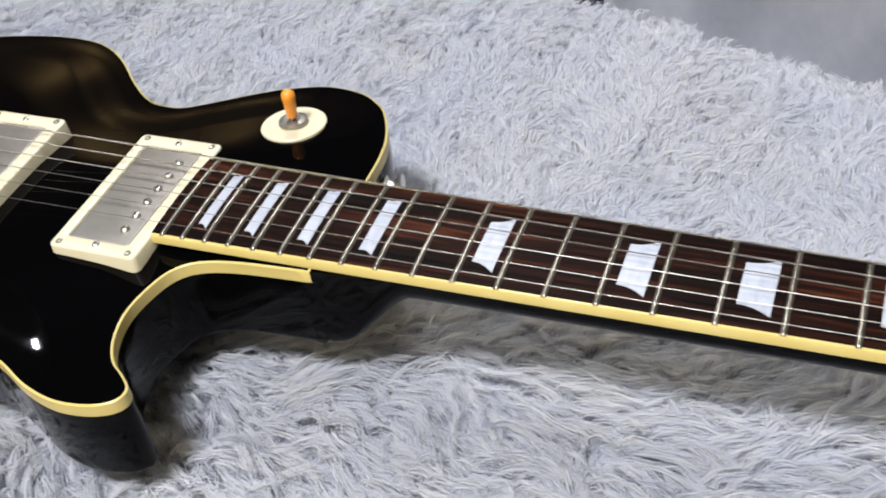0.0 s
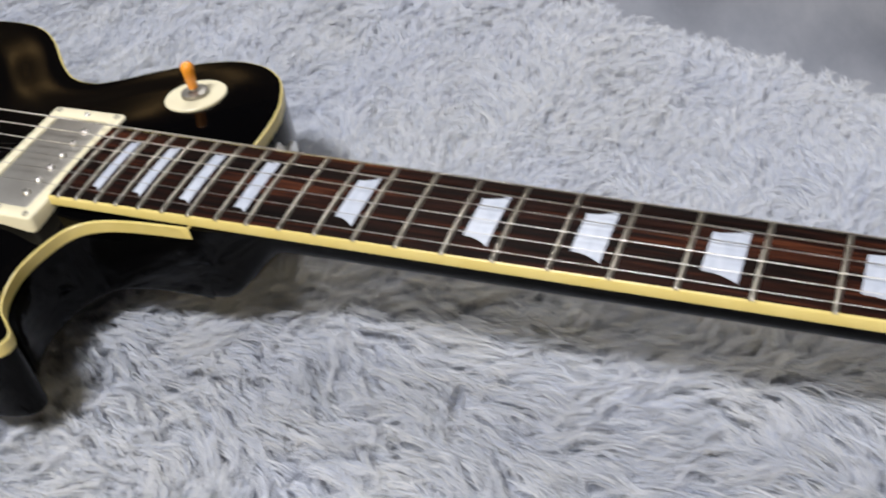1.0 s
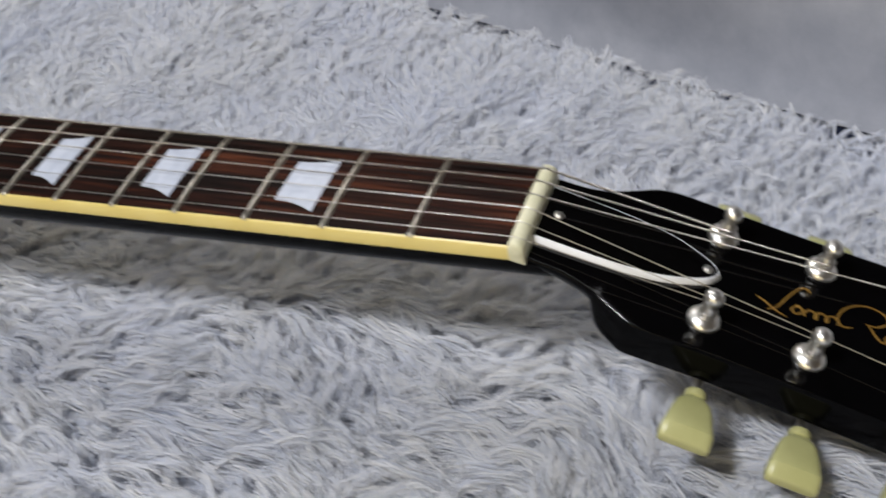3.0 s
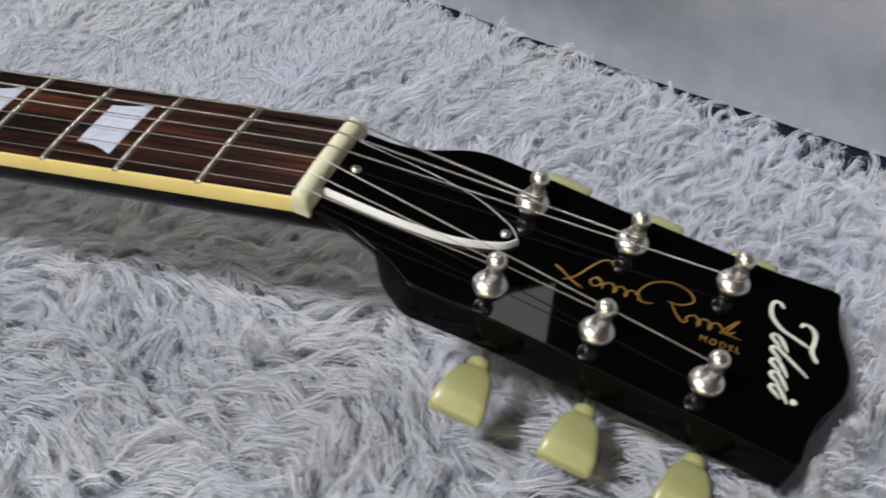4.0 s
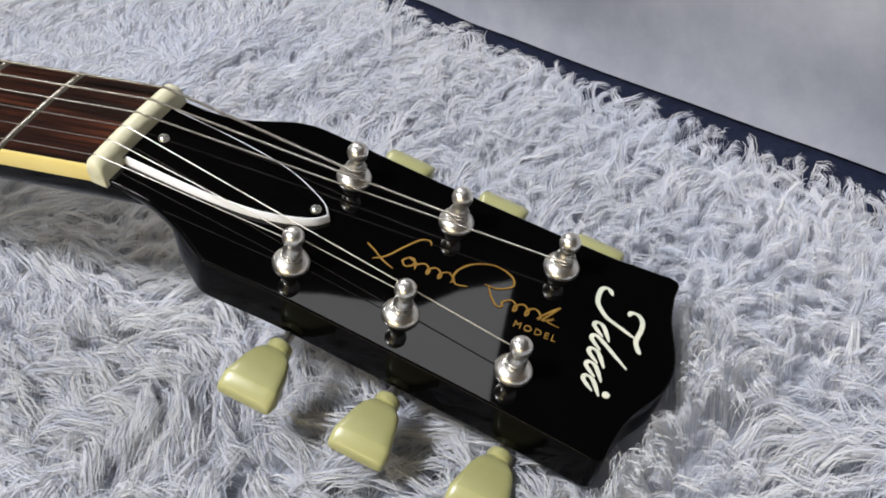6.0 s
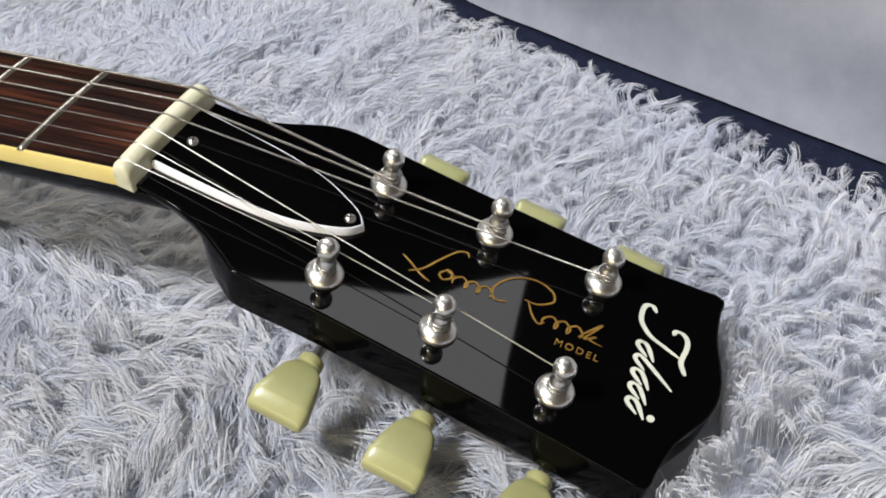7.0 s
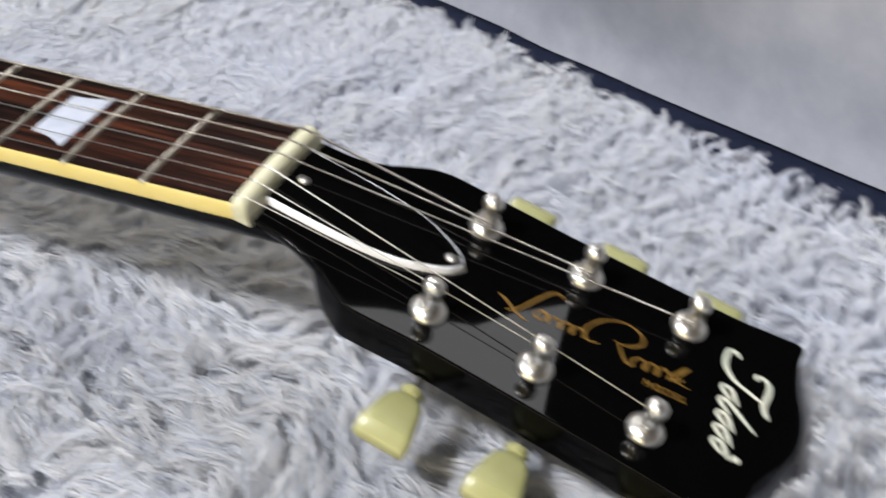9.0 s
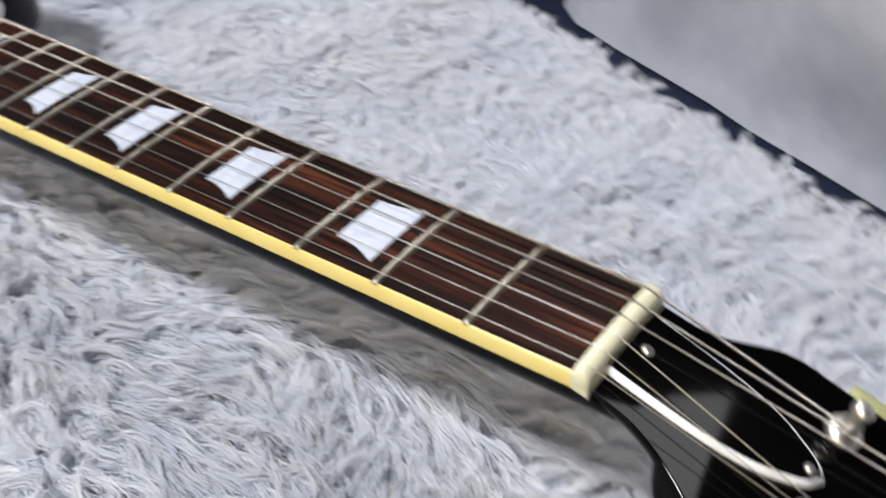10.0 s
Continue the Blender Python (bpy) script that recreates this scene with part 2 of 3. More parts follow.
turned = Matrix.Translation((EDGE.x, EDGE.y, 0)) @ pose(0, 0, 0, 0, 0, math.degrees(math.atan2(ALONG.y, ALONG.x)))
tagged(part("floor", box(-3, 3, -3, 3, FLOOR - 0.1, FLOOR, 0.01), NAVY), "dark navy carpeted floor", "floor", kind="structure")
for name, x0, x1, y0, y1 in (("wall_north", -3.1, 3.1, 3.0, 3.1), ("wall_south", -3.1, 3.1, -3.1, -3.0), ("wall_east", 3.0, 3.1, -3, 3), ("wall_west", -3.1, -3.0, -3, 3)):
    tagged(part(name, box(x0, x1, y0, y1, FLOOR - 0.1, 2.3), WALLPAINT), "plain beige painted wall", "wall", kind="structure")
tagged(part("ceiling", box(-3.1, 3.1, -3.1, 3.1, 2.3, 2.4), CEILPAINT), "plain dark ceiling", "ceiling", kind="structure")

# ---- the guitar, in its own axes: x along the neck to the head, y to the bass side, z off the fingerboard; the nut at 0 ----
SCALE = 0.628
LAID = pose(0, 0, 0.0635, 2.377, 0.624, 0)
guitar = thing("electric_guitar", LAID, "glossy black cream-bound electric guitar lying face up on the rug", "guitar")


def fret_x(n):
    return -(SCALE - SCALE / 2 ** (n / 12))


def half_width(x):
    return 0.0213 + 0.0146 * -x


def crown(y):
    return -y * y / 0.61


def top_edge(x):
    """Height of the body's rim."""
    return -0.006 + 0.07 * (x + 0.379)


TREBLE = [(-0.379, -0.0285), (-0.414, -0.0285), (-0.4336, -0.0315), (-0.4437, -0.0388), (-0.4488, -0.0523), (-0.4501, -0.0666), (-0.4464, -0.081),
          (-0.4395, -0.0918), (-0.4305, -0.0985), (-0.4243, -0.1045), (-0.4262, -0.1112), (-0.4369, -0.1157), (-0.4536, -0.1163), (-0.4718, -0.1114),
          (-0.4907, -0.1024), (-0.513, -0.094), (-0.54, -0.0935), (-0.58, -0.118), (-0.63, -0.147), (-0.69, -0.156), (-0.75, -0.143), (-0.80, -0.10)]
BASS = [(-0.824, 0.0), (-0.80, 0.10), (-0.74, 0.131), (-0.6776, 0.1395), (-0.6457, 0.1417), (-0.6185, 0.1401), (-0.5955, 0.134), (-0.5742, 0.1204), (-0.549, 0.0967), (-0.531, 0.0832), (-0.5155, 0.0789),
        (-0.5021, 0.0806), (-0.474, 0.0934), (-0.4568, 0.1001), (-0.4385, 0.1042), (-0.4252, 0.1042), (-0.4104, 0.1004), (-0.3996, 0.0939), (-0.3911, 0.085), (-0.3824, 0.0673), (-0.3790, 0.05), (-0.3785, 0.0285)]
outline = spline([*TREBLE, *BASS], 8)
outline = np.array([*outline, *[(-0.3788, y) for y in (0.019, 0.009, 0.0, -0.009, -0.019)]])


def carve(p):
    """Rise of the carved top over the rim, from the distance to the rim."""
    reach = np.hypot(p[:, None, 0] - outline[None, :, 0], p[:, None, 1] - outline[None, :, 1])
    d = np.min(reach, 1)
    soft = 0.03 - 0.012 * np.log(np.mean(np.exp(-reach / 0.012), 1) * 30)
    return 0.0105 * smooth((soft - 0.010) / 0.095) * smooth(d / 0.03)


def build_body():
    hub = np.array((-0.585, 0.0))
    rings = []
    deep = 0.047
    for f in (0.985, 0.8, 0.6, 0.4, 0.2, 0.08, 0.02):
        rings.append([(x, y, top_edge(x) - deep) for x, y in inset(outline, 0.0035) * (1 - f) + hub * f])
    for k in range(5):
        a = math.pi / 2 * k / 4
        p = inset(outline, 0.0035 * (1 - math.sin(a)))
        rings.append([(x, y, top_edge(x) - deep + 0.0035 * (1 - math.cos(a))) for x, y in p])
    rings.append([(x, y, top_edge(x) - 0.012) for x, y in outline])
    rings.append([(x, y, top_edge(x) - 0.001) for x, y in outline])
    for k in range(30):
        f = (k / 29.3) ** 1.25
        p = inset(outline, 0.0006) * (1 - f) + hub * f
        rings.append([(x, y, top_edge(x) + h) for (x, y), h in zip(p, carve(p))])
    return part("body", loft(rings), BLACK, guitar, "glossy black carved-top body", 50)


body = build_body()


def build_binding():
    out, inner = inset(outline, -0.0004), inset(outline, 0.0007)
    mid = inset(outline, 0.0001)
    rings = [[(x, y, top_edge(x) - 0.0068) for x, y in inner], [(x, y, top_edge(x) - 0.0068) for x, y in out], [(x, y, top_edge(x) - 0.0006) for x, y in out],
             [(x, y, top_edge(x) - 0.0002) for x, y in mid], [(x, y, top_edge(x) - 0.0001) for x, y in inner], [(x, y, top_edge(x) - 0.0068) for x, y in inner]]
    return part("binding", loft(rings, caps=False), CREAM, body, "aged cream edge binding")


build_binding()


def build_neck():
    rings = []
    for x in np.r_[0.012, 0.009, 0.006, 0.003, 0.0, np.linspace(-0.01, -0.33, 18), np.linspace(-0.337, -0.384, 12)]:
        w = half_width(min(x, 0)) - 0.0002 - 0.16 * max(x, 0) + 0.0019 * float(smooth((-x - 0.345) / 0.03))
        deep = 0.0142 + 0.004 * (-x / 0.33)
        heel = float(smooth((-x - 0.335) / 0.042))
        deep = deep + heel * (0.047 - deep)
        drop = max(x, 0) * 0.36
        square = 1.35 + 5.6 * heel
        ring = []
        for k in range(25):
            a = math.pi * k / 24
            c, s = math.cos(a), math.sin(a)
            ring.append((x, w * math.copysign(abs(c) ** (1 / square), c), -0.0058 - 0.0008 * heel - drop - deep * (s ** (1 / square)) * (1 - max(x, 0) * 26)))
        rings.append(ring)
    return part("neck", loft(rings), BLACK, guitar, "glossy black neck", 60)


build_neck()

END = -0.4575


def board_ring(x, w, thick):
    ys = np.linspace(-w, w, 15)
    return [(x, y, crown(y)) for y in ys] + [(x, w, -thick), (x, -w, -thick)]


xs = np.linspace(0, END, 40)
fingerboard = part("fingerboard", loft([board_ring(x, half_width(x) - 0.0006, 0.0059) for x in xs]), ROSEWOOD, guitar, "dark rosewood fingerboard with reddish streaks", 40)
for side in (-1, 1):
    rings = []
    for x in xs:
        a, b = half_width(x) - (0.0013 if side < 0 else 0.0006), half_width(x)
        z = crown(b)
        rings.append([(x, side * a, crown(a) + 0.00005), (x, side * (b - 0.0005), z + 0.0001), (x, side * b, z - 0.0006), (x, side * b, -0.0060), (x, side * a, -0.0060)])
    part("board_binding", loft(rings), CREAM, fingerboard, "aged cream fingerboard binding", 50)


def fret(n):
    x, w = fret_x(n), half_width(fret_x(n)) - 0.0004
    rings = []
    for y in np.r_[-w, -w + 0.0006, np.linspace(-w + 0.0016, w - 0.0016, 13), w - 0.0006, w]:
        tall = 0.0011 * (0.35 if abs(y) > w - 1e-6 else 0.85 if abs(y) > w - 0.001 else 1)
        rings.append([(x + 0.00125 * math.cos(a), y, crown(y) - 0.0002 + (tall + 0.0002) * math.sin(a)) for a in [math.pi * k / 8 for k in range(9)]])
    part("fret", loft(rings), FRETWIRE, fingerboard, sharp=60)


for n in range(1, 23):
    fret(n)


def inlay(n):
    """A trapezoid with hollow ends, its long side towards the nut."""
    gap = fret_x(n - 1) - fret_x(n)
    mid = 0.5 * (fret_x(n) + fret_x(n - 1))
    half = 0.5 * gap * (0.53 if n < 15 else 0.42)
    w = half_width(mid)
    short, long = w * 0.48, w * 0.655
    if n > 14:
        short, long = w * 0.62, w * 0.70
    left, right = mid - half, mid + half
    loop = []
    for k in range(9):
        t = k / 8
        loop.append((left + (right - left) * t, -(short + (long - short) * t - 0.0012 * math.sin(math.pi * t))))
    for k in range(7):
        loop.append((right, -long + 2 * long * (k + 1) / 8))
    for k in range(9):
        t = 1 - k / 8
        loop.append((left + (right - left) * t, short + (long - short) * t - 0.0012 * math.sin(math.pi * t)))
    for k in range(7):
        loop.append((left, short - 2 * short * (k + 1) / 8))
    bm = bmesh.new()
    verts = [bm.verts.new((x, y, crown(y) + 0.00022)) for x, y in loop]
    low = [bm.verts.new((x, y, crown(y) - 0.0005)) for x, y in loop]
    m = len(loop)
    bm.faces.new(verts)
    for i in range(m):
        bm.faces.new((verts[i], verts[(i + 1) % m], low[(i + 1) % m], low[i]))
    bmesh.ops.triangulate(bm, faces=[f for f in bm.faces if len(f.verts) > 4])
    part("inlay", bm, PEARL, fingerboard, "white pearl trapezoid inlay", 40)


for n in (3, 5, 7, 9, 12, 15, 17, 19, 21):
    inlay(n)

# The nut, with its six slots cut as dips in its crest.
GUT = [(-0.0176 + 0.00704 * k) for k in range(6)]


def build_nut():
    rings = []
    for y in np.linspace(-0.02138, 0.02138, 87):
        dip = max(0.0, 1 - min(abs(y - g) for g in GUT) / 0.0006) * 0.0004
        far = max(0.0, abs(y) - 0.0192) / 0.0022
        top = 0.0021 + crown(y) - dip - 0.0022 * (1 - math.sqrt(1 - far * far))
        bulge = 0.0004 * math.sqrt(1 - far * far)
        rings.append([(0.0, y, -0.0062), (0.0, y, top - 0.0013), (0.0003, y, top - 0.0005), (0.0011, y, top), (0.0026, y, top - 0.0001), (0.0040, y, top - 0.0007), (0.0047 + bulge, y, top - 0.0017), (0.0050 + bulge, y, top - 0.0030), (0.0052, y, -0.0075)])
    part("nut", loft(rings), BONE, guitar, "aged bone nut", 75)


build_nut()

# Headstock: tipped back from the nut.
HEAD = Matrix.Translation((0.005, 0, -0.0058)) @ pose(0, 0, 0, 0, 19.5, 0)
HEADLINE = [(-0.004, -0.0197), (0.007, -0.0199), (0.0143, -0.0205), (0.0244, -0.0236), (0.0329, -0.0277), (0.0380, -0.0305), (0.0408, -0.0312), (0.0440, -0.0312), (0.0505, -0.0310), (0.0685, -0.0305), (0.122, -0.0318), (0.1490, -0.0329), (0.1570, -0.0333), (0.1612, -0.0335), (0.1638, -0.0318),
            (0.1642, -0.0255), (0.1660, -0.0154), (0.1708, -0.0045), (0.1722, 0.003), (0.1708, 0.0115), (0.1662, 0.0225), (0.1642, 0.0318), (0.1638, 0.0372), (0.1610, 0.0386), (0.1570, 0.0381), (0.149, 0.0372), (0.139, 0.0362), (0.0916, 0.0352), (0.0660, 0.0353), (0.0545, 0.0354), (0.0480, 0.0354),
            (0.0435, 0.0354), (0.0390, 0.0349), (0.0323, 0.0326), (0.0208, 0.0256), (0.011, 0.0222), (-0.004, 0.0212)]
head_outline = spline(HEADLINE, 5)


def build_head():
    """A flat plate whose throat rounds off below into the neck."""
    rings = [[HEAD @ Vector((u, y, h)) for u, y in inset(head_outline, d)] for d, h in ((0.0009, 0.0), (0.0004, 0.0), (0.00012, -0.00015))]
    for k in range(13):
        a = radians(82 * k / 12)
        ring = []
        for u, y in head_outline:
            power = 1.0 + 20.0 * float(smooth((u - 0.024) / 0.016))
            mid = 0.001 + 0.001 * min(max(u / 0.04, 0), 1)
            ring.append(HEAD @ Vector((u, mid + (y - mid) * math.cos(a) ** (1 / power), -0.0005 - (0.0114 + 0.0031 * float(smooth(u / 0.035))) * math.sin(a) ** (1 / power))))
        rings.append(ring)
    ob = part("headstock", loft(rings[::-1]), BLACK, guitar, "glossy black headstock with a curved end", 55)
    ob.data.materials.append(HEADBLACK)
    for p in ob.data.polygons:
        p.material_index = 1 if p.normal.z > 0.9 else 0
    return ob


head = build_head()


def on_head(u, y, h=0.0):
    return HEAD @ Vector((u, y, h))


BELL = [(-0.0014, -0.0132), (0.012, -0.0131), (0.024, -0.0128), (0.035, -0.0119), (0.044, -0.0105), (0.052, -0.0078), (0.0595, -0.0041), (0.0628, 0.0)]
bell = spline(BELL, 5)
bell = np.array([*bell, *[(u, -y) for u, y in bell[-2::-1]]]) + (0, 0.0016)
cover = part("truss_rod_cover", slab(inset(bell, 0.0010), 0.0010, 0.0027, 0.0002, HEAD), BLACKPLASTIC, head, "bell-shaped black plastic cover with a white edge", 8)


def build_cover_edge():
    rings = []
    for d, h in ((0.0, 0.0), (0.0, 0.0009), (0.0007, 0.0025), (0.0013, 0.0025)):
        rings.append([on_head(u, y, h) for u, y in inset(bell, d)])
    part("cover_edge", loft(rings), WHITEPLY, cover, "bevelled white edge")


build_cover_edge()


def screw_head(m, r, mat, parent, name="screw"):
    """A domed screw, its axis along z of m; dark bars paint the shade of a cross slot."""
    bm = lathe([(r, -0.002), (r, 0.0), (r * 0.93, r * 0.25), (r * 0.7, r * 0.48), (r * 0.35, r * 0.6), (r * 0.02, r * 0.62)], m, 16)
    s = part(name, bm, mat, parent)
    for turn in (0, 90):
        q = m @ pose(0, 0, 0, 0, 0, turn + 20)
        part("slot", slab([(-r * 0.6, -r * 0.1), (r * 0.6, -r * 0.1), (r * 0.6, r * 0.1), (-r * 0.6, r * 0.1)], r * 0.4, r * 0.64, r * 0.01, q, steps=1), DARK, s)
    return s


for u in (0.0052, 0.0580):
    screw_head(HEAD @ pose(u, 0.0014, 0.0028), 0.0017, CHROME, cover)

# Tuners: bushing, post, housing under the head, shaft and button.
POSTS = [(0.0610, -0.0181), (0.0962, -0.0178), (0.1316, -0.0186), (0.0604, 0.0216), (0.0952, 0.0225), (0.1298, 0.0237)]


def build_tuner(u, y):
    side = -1 if y < 0 else 1
    t = HEAD @ pose(u, y, 0)
    tuner = new("tuner")
    tuner.parent = guitar
    tuner["label"] = "chrome tuner with a pale green plastic button"
    part("bushing", lathe([(0.0054, -0.001), (0.0055, 0.0006), (0.0052, 0.0013), (0.0046, 0.0019), (0.0036, 0.0026), (0.0030, 0.0029), (0.001, 0.0030)], t, 28), CHROME, tuner, "round chrome bushing")
    part("post", lathe([(0.0027, 0.0), (0.0027, 0.0062), (0.0023, 0.0070), (0.0020, 0.0080), (0.0022, 0.0090), (0.0029, 0.0098), (0.0032, 0.0109), (0.0031, 0.0122), (0.0024, 0.0134), (0.0012, 0.0139), (0.0002, 0.0140)], t, 24), CHROME, tuner, "waisted chrome string post")
    g = HEAD @ pose(u + 0.0065, y + side * 0.0005, -0.0180)
    part("housing", slab(rounded_rect(-0.011, 0.011, -0.0075, 0.0075, 0.002, 3), -0.0030, 0.0030, 0.0012, g), NICKEL, tuner)
    knob = HEAD @ Matrix.Translation((u + 0.0065, 0.0366 if side > 0 else -0.034, -0.0190)) @ pose(0, 0, 0, -90 * side, 0, 0)
    part("shaft", lathe([(0.0016, -0.016), (0.0016, 0.002)], knob, 12), CHROME, tuner)
    part("collar", lathe([(0.0026, -0.0016), (0.0036, -0.0012), (0.0039, 0.0), (0.0036, 0.0013), (0.0027, 0.0018)], knob, 20), BUTTON, tuner, "ring at the button's base")
    rings = []
    for s, w, d in ((0.0015, 0.0024, 0.0022), (0.0024, 0.0042, 0.0030), (0.0045, 0.0062, 0.0034), (0.0080, 0.0074, 0.0037), (0.0125, 0.0084, 0.0041), (0.0152, 0.0090, 0.0044), (0.0156, 0.0091, 0.0044), (0.0160, 0.0091, 0.0043), (0.0196, 0.0089, 0.0024), (0.0202, 0.0085, 0.0016), (0.0203, 0.0075, 0.0008)):
        ring = []
        for k in range(28):
            a = 2 * math.pi * k / 28
            c, z = math.cos(a), math.sin(a)
            ring.append(knob @ Vector((0.94 * w * math.copysign(abs(c) ** 0.38, c), d * math.copysign(abs(z) ** 0.36, z), s)))
        rings.append(ring)
    part("button", loft(rings), BUTTON, tuner, "flared pale green plastic button", 60)


for u, y in POSTS:
    build_tuner(u, y)

# Strings: the three bass strings wound, each turned round its post.
GAUGE = [0.00027, 0.00032, 0.00042, 0.00055, 0.00072, 0.00092]
HOLDS = [0, 1, 2, 5, 4, 3]
for k in range(6):
    y0, y1 = GUT[k], (-0.0258 + 0.01032 * k)
    r = max(GAUGE[k] * 0.5, 0.00015)
    path = []
    for x in np.linspace(-SCALE, 0.0, 24):
        y = y0 + (y1 - y0) * -x / SCALE
        path.append((x, y, 0.0016 + crown(y) + 0.0050 * -x + r))
    path += [(0.0016, y0, 0.0018 + crown(y0) + r), (0.0038, y0, 0.0011 + crown(y0) + r)]
    u, y = POSTS[HOLDS[k]]
    turn = -1 if y < 0 else 1
    start = on_head(u, y - turn * (0.0029), 0.0058)
    path += [Vector(path[-1]).lerp(start, 0.5), start]
    for a in range(1, 30):
        q = radians(-90 * turn + turn * a * 25)
        path.append(on_head(u + (0.0029) * math.cos(q), y + 0.0029 * math.sin(q), 0.0058 - 0.0029 * a / 30))
    part("string", tube(path, r, 8), WOUND if k > 2 else STEEL, guitar, "wound steel string" if k > 2 else "thin plain steel string", 80)

# Prints on the headstock: a gold flourish, a small word, and a pale mark across the end.


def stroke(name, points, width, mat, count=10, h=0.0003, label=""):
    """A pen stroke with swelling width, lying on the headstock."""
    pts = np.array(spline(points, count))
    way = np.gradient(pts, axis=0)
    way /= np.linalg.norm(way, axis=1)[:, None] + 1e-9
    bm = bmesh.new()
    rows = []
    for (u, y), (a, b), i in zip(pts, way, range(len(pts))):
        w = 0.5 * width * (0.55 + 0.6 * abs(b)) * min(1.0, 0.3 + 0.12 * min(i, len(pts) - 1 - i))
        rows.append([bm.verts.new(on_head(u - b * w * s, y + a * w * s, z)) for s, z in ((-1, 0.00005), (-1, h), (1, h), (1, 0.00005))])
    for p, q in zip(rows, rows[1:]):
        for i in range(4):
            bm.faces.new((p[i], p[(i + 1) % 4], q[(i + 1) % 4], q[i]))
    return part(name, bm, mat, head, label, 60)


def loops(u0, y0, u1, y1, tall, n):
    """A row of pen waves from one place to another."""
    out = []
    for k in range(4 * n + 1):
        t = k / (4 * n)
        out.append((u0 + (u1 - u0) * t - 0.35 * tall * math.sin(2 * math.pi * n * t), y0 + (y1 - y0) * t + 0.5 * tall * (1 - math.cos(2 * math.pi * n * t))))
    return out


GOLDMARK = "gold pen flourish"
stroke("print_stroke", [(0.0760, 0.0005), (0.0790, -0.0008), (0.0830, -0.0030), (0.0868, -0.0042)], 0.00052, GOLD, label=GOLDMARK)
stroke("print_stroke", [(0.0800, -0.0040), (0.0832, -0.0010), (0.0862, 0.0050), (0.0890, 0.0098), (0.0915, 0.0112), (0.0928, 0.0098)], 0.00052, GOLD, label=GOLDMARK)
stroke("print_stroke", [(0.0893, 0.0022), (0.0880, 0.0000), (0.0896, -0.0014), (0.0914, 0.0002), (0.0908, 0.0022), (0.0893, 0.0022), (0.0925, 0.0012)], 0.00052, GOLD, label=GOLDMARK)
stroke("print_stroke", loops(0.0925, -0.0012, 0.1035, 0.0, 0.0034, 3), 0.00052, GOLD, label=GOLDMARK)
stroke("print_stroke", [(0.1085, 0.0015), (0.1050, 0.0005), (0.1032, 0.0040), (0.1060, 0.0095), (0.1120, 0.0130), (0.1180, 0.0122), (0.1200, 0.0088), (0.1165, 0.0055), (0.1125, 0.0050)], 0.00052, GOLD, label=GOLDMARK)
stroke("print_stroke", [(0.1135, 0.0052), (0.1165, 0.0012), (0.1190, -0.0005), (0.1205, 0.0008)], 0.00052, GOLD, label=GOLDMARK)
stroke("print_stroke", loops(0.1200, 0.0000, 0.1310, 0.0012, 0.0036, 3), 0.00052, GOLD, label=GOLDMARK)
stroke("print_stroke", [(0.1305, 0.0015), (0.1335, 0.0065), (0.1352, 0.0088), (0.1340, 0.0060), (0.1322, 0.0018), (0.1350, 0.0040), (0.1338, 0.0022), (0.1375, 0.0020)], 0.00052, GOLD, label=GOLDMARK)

PALE = "pale pearl pen mark"
stroke("print_mark", [(0.1473, 0.0219), (0.1454, 0.0236), (0.1436, 0.0226), (0.1435, 0.0196), (0.1446, 0.0164), (0.1483, 0.0132), (0.1532, 0.0117), (0.1585, 0.0102)], 0.0013, PEARLPRINT, label=PALE)
stroke("print_mark", [(0.1541, 0.0171), (0.1543, 0.0186), (0.1563, 0.0190), (0.1582, 0.0174), (0.1589, 0.0144), (0.1588, 0.0097), (0.1601, 0.0071), (0.1614, 0.0057)], 0.0013, PEARLPRINT, label=PALE)
for k in range(5):
    # slanting hooks in a row down the end
    u, y, far = 0.1462 + 0.0009 * k, 0.0086 - 0.0048 * k, 0.0125 if k == 1 else 0.0058
    stroke("print_mark", [(u + 0.0036, y - 0.0028), (u, y - 0.0002), (u + 0.0004, y + 0.0014), (u + 0.0026, y + 0.0008), (u + far, y - 0.0035 - 0.25 * (far - 0.0058))], 0.0012, PEARLPRINT, label=PALE)
part("print_dot", lathe([(0.0011, 0.00005), (0.0011, 0.0003), (0.0002, 0.00031)], HEAD @ pose(0.1573, -0.0126, 0), 14), PEARLPRINT, head, PALE)


def lettering(text, u, y, size, spin, mat, parent):
    data = bpy.data.curves.new("lettering", "FONT")
    data.body, data.size, data.extrude, data.space_character = text, size, 0.00015, 1.35
    ob = bpy.data.objects.new("lettering", data)
    scene.collection.objects.link(ob)
    bpy.context.view_layer.update()
    me = bpy.data.meshes.new_from_object(ob.evaluated_get(bpy.context.evaluated_depsgraph_get()))
    bpy.data.objects.remove(ob)
    me.transform(HEAD @ pose(u, y, 0.0002, 0, 0, spin))
    return link_mesh("lettering", me, mat, parent, "small gold capital letters", 30)


lettering("MODEL", 0.1254, -0.0046, 0.0032, 5, GOLD, head)

# Pickups.


